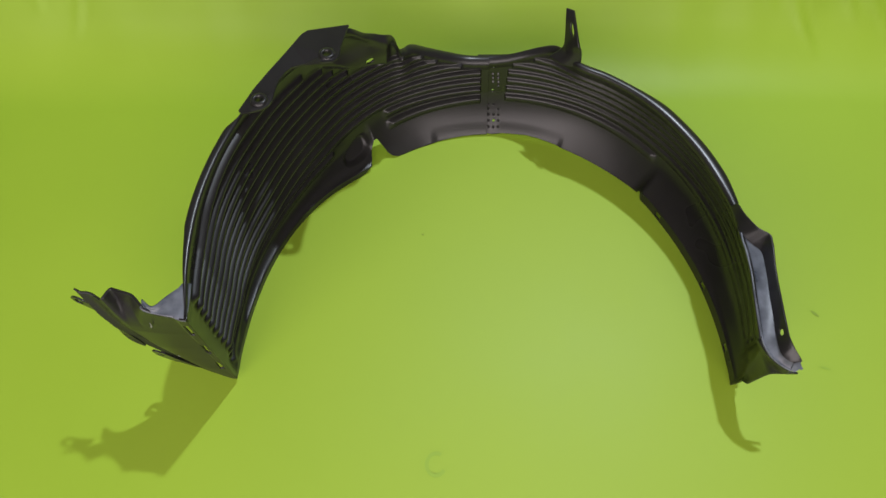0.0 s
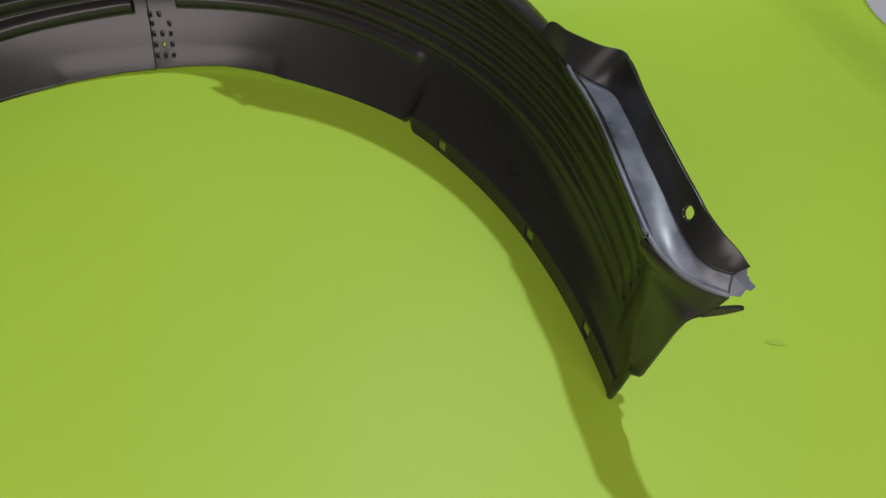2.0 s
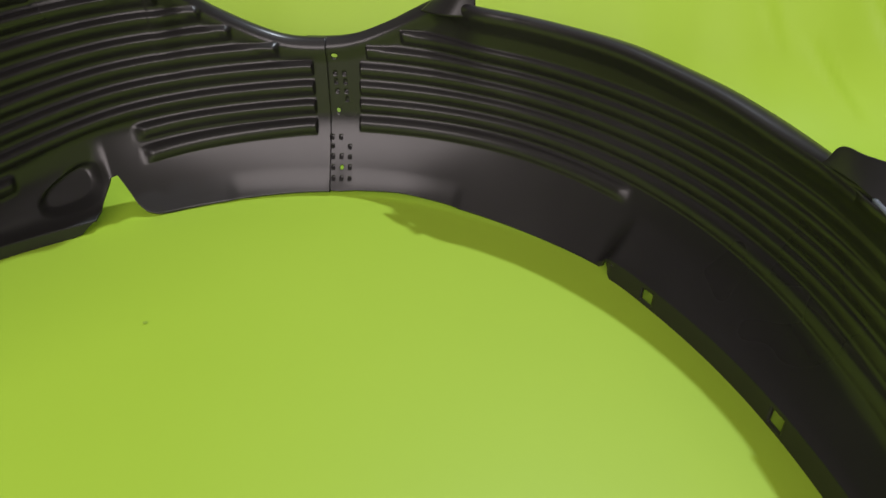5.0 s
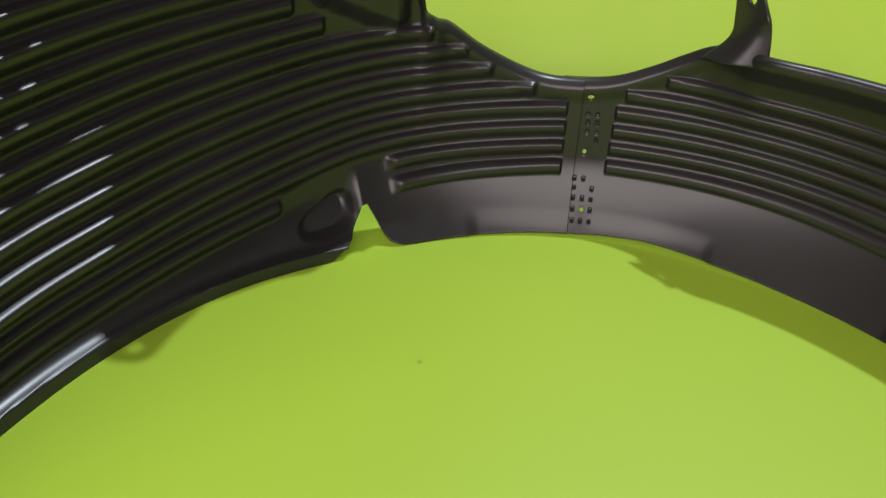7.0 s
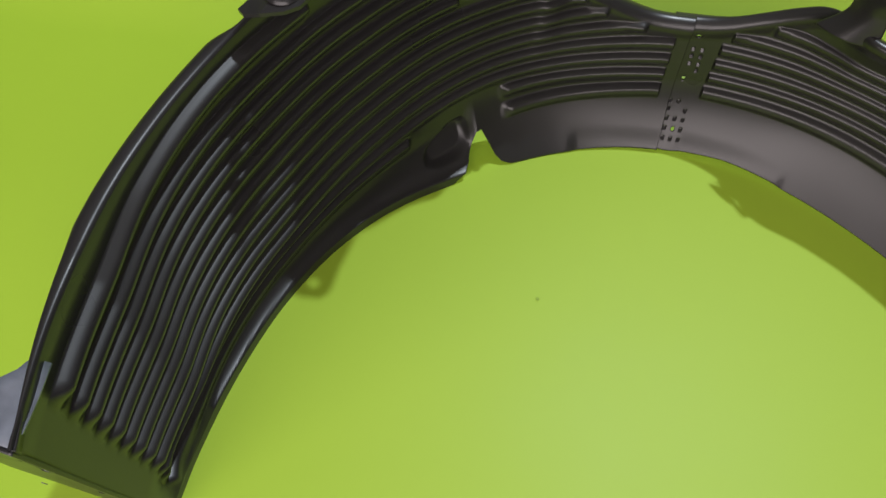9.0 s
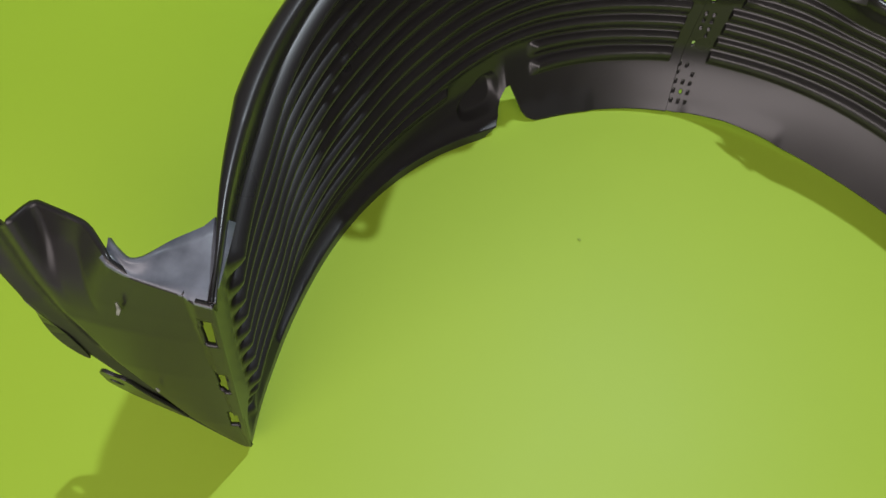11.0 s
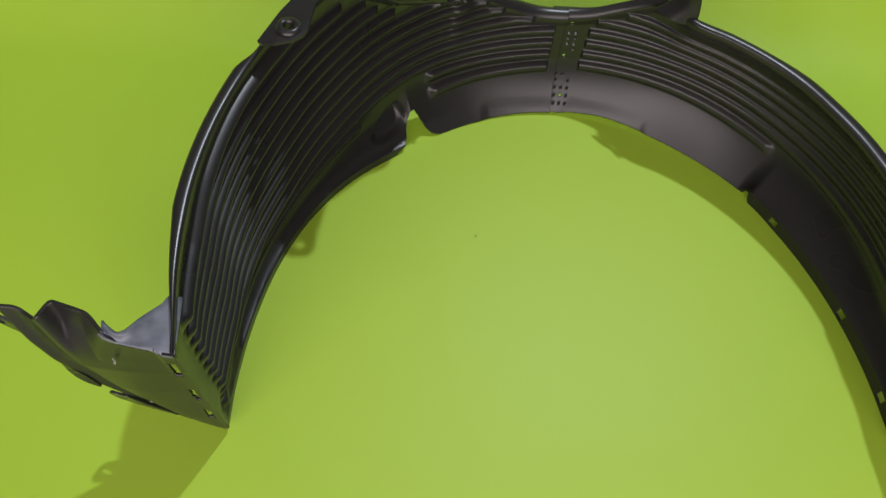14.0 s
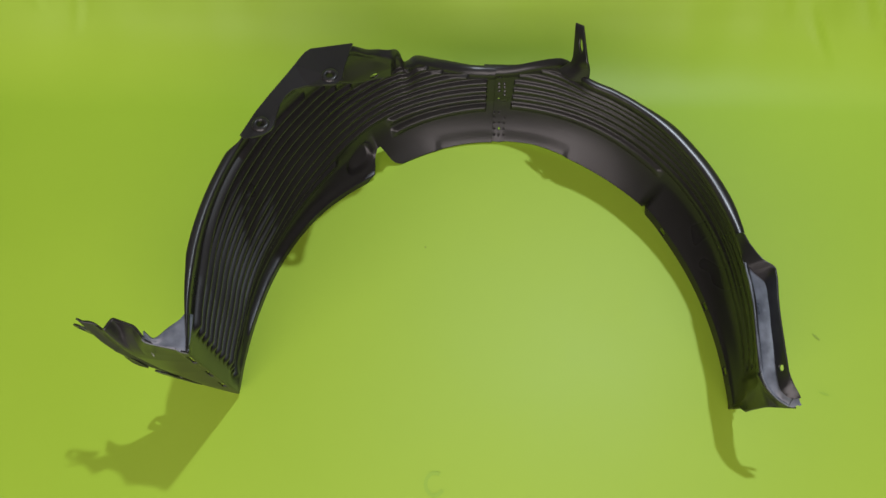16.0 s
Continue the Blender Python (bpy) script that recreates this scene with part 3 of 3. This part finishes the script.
def panel_place(s, v):
    z = 0.008 + v * (panel_top(s) - 0.008)
    xr, xl = panel_right(z), panel_left(z)
    x = xr + (xl - xr) * s
    yr, yl = 0.0012 - 0.0217 * z / 0.22, float(np.interp(z, (0, 0.05, 0.10, 0.133, 0.178, 0.1975, 0.233), (0.001, -0.002, -0.005, -0.0075, -0.0077, -0.0042, 0.005)))
    y = yr + (yl - yr) * s - 0.003 * math.sin(math.pi * s) * min(1, z / 0.06)
    size = min(1, z / 0.07)
    # channel along the free edge
    y += size * 0.0038 * float(smooth01(0.76, 0.90, s) * (1 - smooth01(0.90, 1.02, s)))
    # pocket under the hump: a steep inner corner, and a slope towards the web
    low = 0.196 + 0.037 * max(0.0, (0.57 - s) / 0.185)
    w = float(smooth01(0.36, 0.40, s) * (1 - smooth01(0.69, 0.75, s)) * smooth01(low - 0.010, low + 0.026, z) * (0.5 + 0.5 * smooth01(0.195, 0.233, z)))
    y += (0.0105 + 0.008 * max(0.0, s - 0.4)) * w
    # raised border beside the slotted corner
    y -= size * 0.002 * float(1 - smooth01(0.07, 0.12, s))
    return Vector((x, y, z))


P = np.array([[panel_place(i / n_u, j / n_v) for j in range(n_v + 1)] for i in range(n_u + 1)])
bm = bmesh.new()
g = [[bm.verts.new(p) for p in row] for row in P]
for i in range(n_u):
    for j in range(n_v):
        zc = (P[i, j, 2] + P[i + 1, j + 1, 2]) / 2
        away = panel_right(zc) - (P[i, j, 0] + P[i + 1, j, 0]) / 2
        if 0.0022 < away < 0.0085 and any(abs(zc - hz) < hh for hz, hh in ((0.195, 0.0125), (0.1325, 0.0140), (0.069, 0.0125))):
            continue
        bm.faces.new((g[i][j], g[i + 1][j], g[i + 1][j + 1], g[i][j + 1]))
bmesh.ops.remove_doubles(bm, verts=bm.verts, dist=0.00005)
side = thick(part("side_panel", bm, PLASTIC, liner, "dull triangular end panel with a moulded pocket"), 0.0022)

# up-facing web between the panel and the upper edge
web_front = [panel_place(s, 1.0) for s in np.linspace(0.0, 0.385, 18)]
WEB_BACK = [(-0.2965, 0.017, 0.2265), (-0.3045, 0.0165, 0.229), (-0.307, 0.0115, 0.2292), (-0.313, 0.0055, 0.2297), (-0.318, 0.0005, 0.230), (-0.3215, -0.005, 0.2306), (-0.3255, -0.0102, 0.231), (-0.330, -0.0122, 0.2316), (-0.3345, -0.0095, 0.2323), (-0.3395, -0.0048, 0.234)]
web_back = [Vector(p) for p in rail(WEB_BACK, 18)]
web_lines = [[a.lerp(b, k / 5) + Vector((0, 0, -0.0015 * math.sin(math.pi * k / 5))) for a, b in zip(web_front, web_back)] for k in range(6)]
thick(part("web", strip_mesh(web_lines), SCUFF_SHEEN, liner, "up-facing web with scuffs and sheen painted into its grey"), 0.002)


def tab(name, outline, holes, label):
    return thick(part(name, plate(smooth_loop(outline), holes), PLASTIC, liner, label, smooth=False), 0.002, 0)


def eyelet(name, centre, out, across, radius, hole, roots, label):
    """A flat tab with a rounded tip and an oval hole. roots: how far back and to the side its two roots lie."""
    c, u, w = Vector(centre), Vector(out).normalized(), Vector(across).normalized()
    (b0, s0), (b1, s1) = roots
    outline = [c + u * (radius * math.cos(radians(d))) + w * (radius * math.sin(radians(d))) for d in range(-80, 81, 16)]
    outline += [c - u * (b0 * 0.5) + w * (radius * 0.4 + s0 * 0.5), c - u * b0 + w * s0, c - u * b1 - w * s1, c - u * (b1 * 0.5) - w * (radius * 0.45 + s1 * 0.45)]
    ob = thick(part(name, plate(outline, [oval(c, u, w, *hole)]), PLASTIC, liner, label, smooth=False), 0.0022, 0)
    return rounded(ob, 0.0006, 2)


def shifted(points, x, y, z):
    return [(p[0] + x, p[1] + y, p[2] + z) for p in points]


eyelet("fixing_tab", (-0.4165, 0.0068, 0.2085), (-0.86, 0.26, 0.42), (0.378, -0.169, 0.878), 0.0092, (0.0048, 0.0056), ((0.018, 0.0105), (0.028, 0.0105)), "slim fixing tab with an oval hole")
tab("edge_tab", shifted([(-0.3885, -0.0105, 0.1705), (-0.3935, -0.002, 0.1640), (-0.3946, 0.0002, 0.1595), (-0.3937, -0.003, 0.1575), (-0.386, -0.011, 0.1480), (-0.3785, -0.0142, 0.1370), (-0.371, -0.0135, 0.1255), (-0.3760, -0.0130, 0.148)], -0.0045, 0.006, 0.004), [], "small curved tab without a hole")
low_tab = [(-0.3817, -0.0010, 0.0960), (-0.3804, -0.0022, 0.1025), (-0.3765, -0.0036, 0.1062), (-0.3716, -0.0045, 0.1043), (-0.3650, -0.0056, 0.1030), (-0.3560, -0.0050, 0.0850), (-0.3400, -0.0030, 0.0560), (-0.3467, -0.0026, 0.0592), (-0.3606, -0.0006, 0.0652), (-0.3690, 0.0001, 0.0710), (-0.3765, 0.0010, 0.0762), (-0.3820, 0.0012, 0.0832)]
low_hole = oval((-0.3738, -0.0018, 0.0912), (0.60, -0.18, 0.10), (0.1, -0.15, 0.9), 0.0050, 0.0034)
rounded(thick(part("fixing_tab", plate(smooth_loop(low_tab, 3), [low_hole]), PLASTIC, liner, "slim fixing tab with an oval hole", smooth=False), 0.0022, 0), 0.0006, 2)


def scrape(outline):
    """A pale torn chip standing a hair proud of the panel."""
    bm = bmesh.new()
    vs = []
    for x, z in outline:
        x, z = x - 0.0045, z + 0.003
        s = (x - panel_right(z)) / (panel_left(z) - panel_right(z))
        vs.append(bm.verts.new(panel_place(s, (z - 0.008) / (panel_top(s) - 0.008)) + Vector((0, -0.0028, 0))))
    bm.faces.new(vs)
    bmesh.ops.triangulate(bm, faces=bm.faces)
    thick(part("scrape", bm, CHIP, side, "pale scraped spot", smooth=False), 0.0005)


scrape([(-0.3345, 0.2035), (-0.3338, 0.2035), (-0.3335, 0.1985), (-0.3355, 0.1935), (-0.3368, 0.1935), (-0.3352, 0.1985)])
scrape([(-0.3398, 0.1110), (-0.3385, 0.1100), (-0.3380, 0.1080), (-0.3388, 0.1060), (-0.3402, 0.1055)])

# ---- dirt marks on the sheet ----


def mark(outline, label, mat=DIRT):
    bm = bmesh.new()
    pts = smooth_loop([(x, y, 0.0006) for x, y in outline], 3)
    bm.faces.new([bm.verts.new(p) for p in pts])
    bmesh.ops.triangulate(bm, faces=bm.faces)
    return tagged(new("dirt_mark", mesh_of("dirt_mark", bm, mat, False)), label, "mark")


mark([(0.433, 0.103), (0.438, 0.1), (0.442, 0.094), (0.439, 0.094), (0.435, 0.098)], "small dark smudge on the lime-green sheet")
mark([(-0.0835, 0.2225), (-0.0815, 0.2230), (-0.0803, 0.2212), (-0.0815, 0.2200), (-0.0832, 0.2208)], "tiny dark speck on the lime-green sheet")
mark([(0.424, 0.024), (0.431, 0.0235), (0.437, 0.0195), (0.430, 0.0205)], "faint short smear on the lime-green sheet", DAMP)
bm = bmesh.new()
rings = [[bm.verts.new((-0.056 + (0.011 + k) * math.cos(radians(d)), -0.102 + (0.013 + k) * math.sin(radians(d)), 0.0006)) for d in range(60, 331, 15)] for k in (-0.0022, 0.0022)]
for i in range(len(rings[0]) - 1):
    bm.faces.new((rings[0][i], rings[0][i + 1], rings[1][i + 1], rings[1][i]))
bmesh.ops.recalc_face_normals(bm, faces=bm.faces)
tagged(new("damp_mark", mesh_of("damp_mark", bm, DAMP, False)), "faint curled damp mark on the lime-green sheet", "mark")
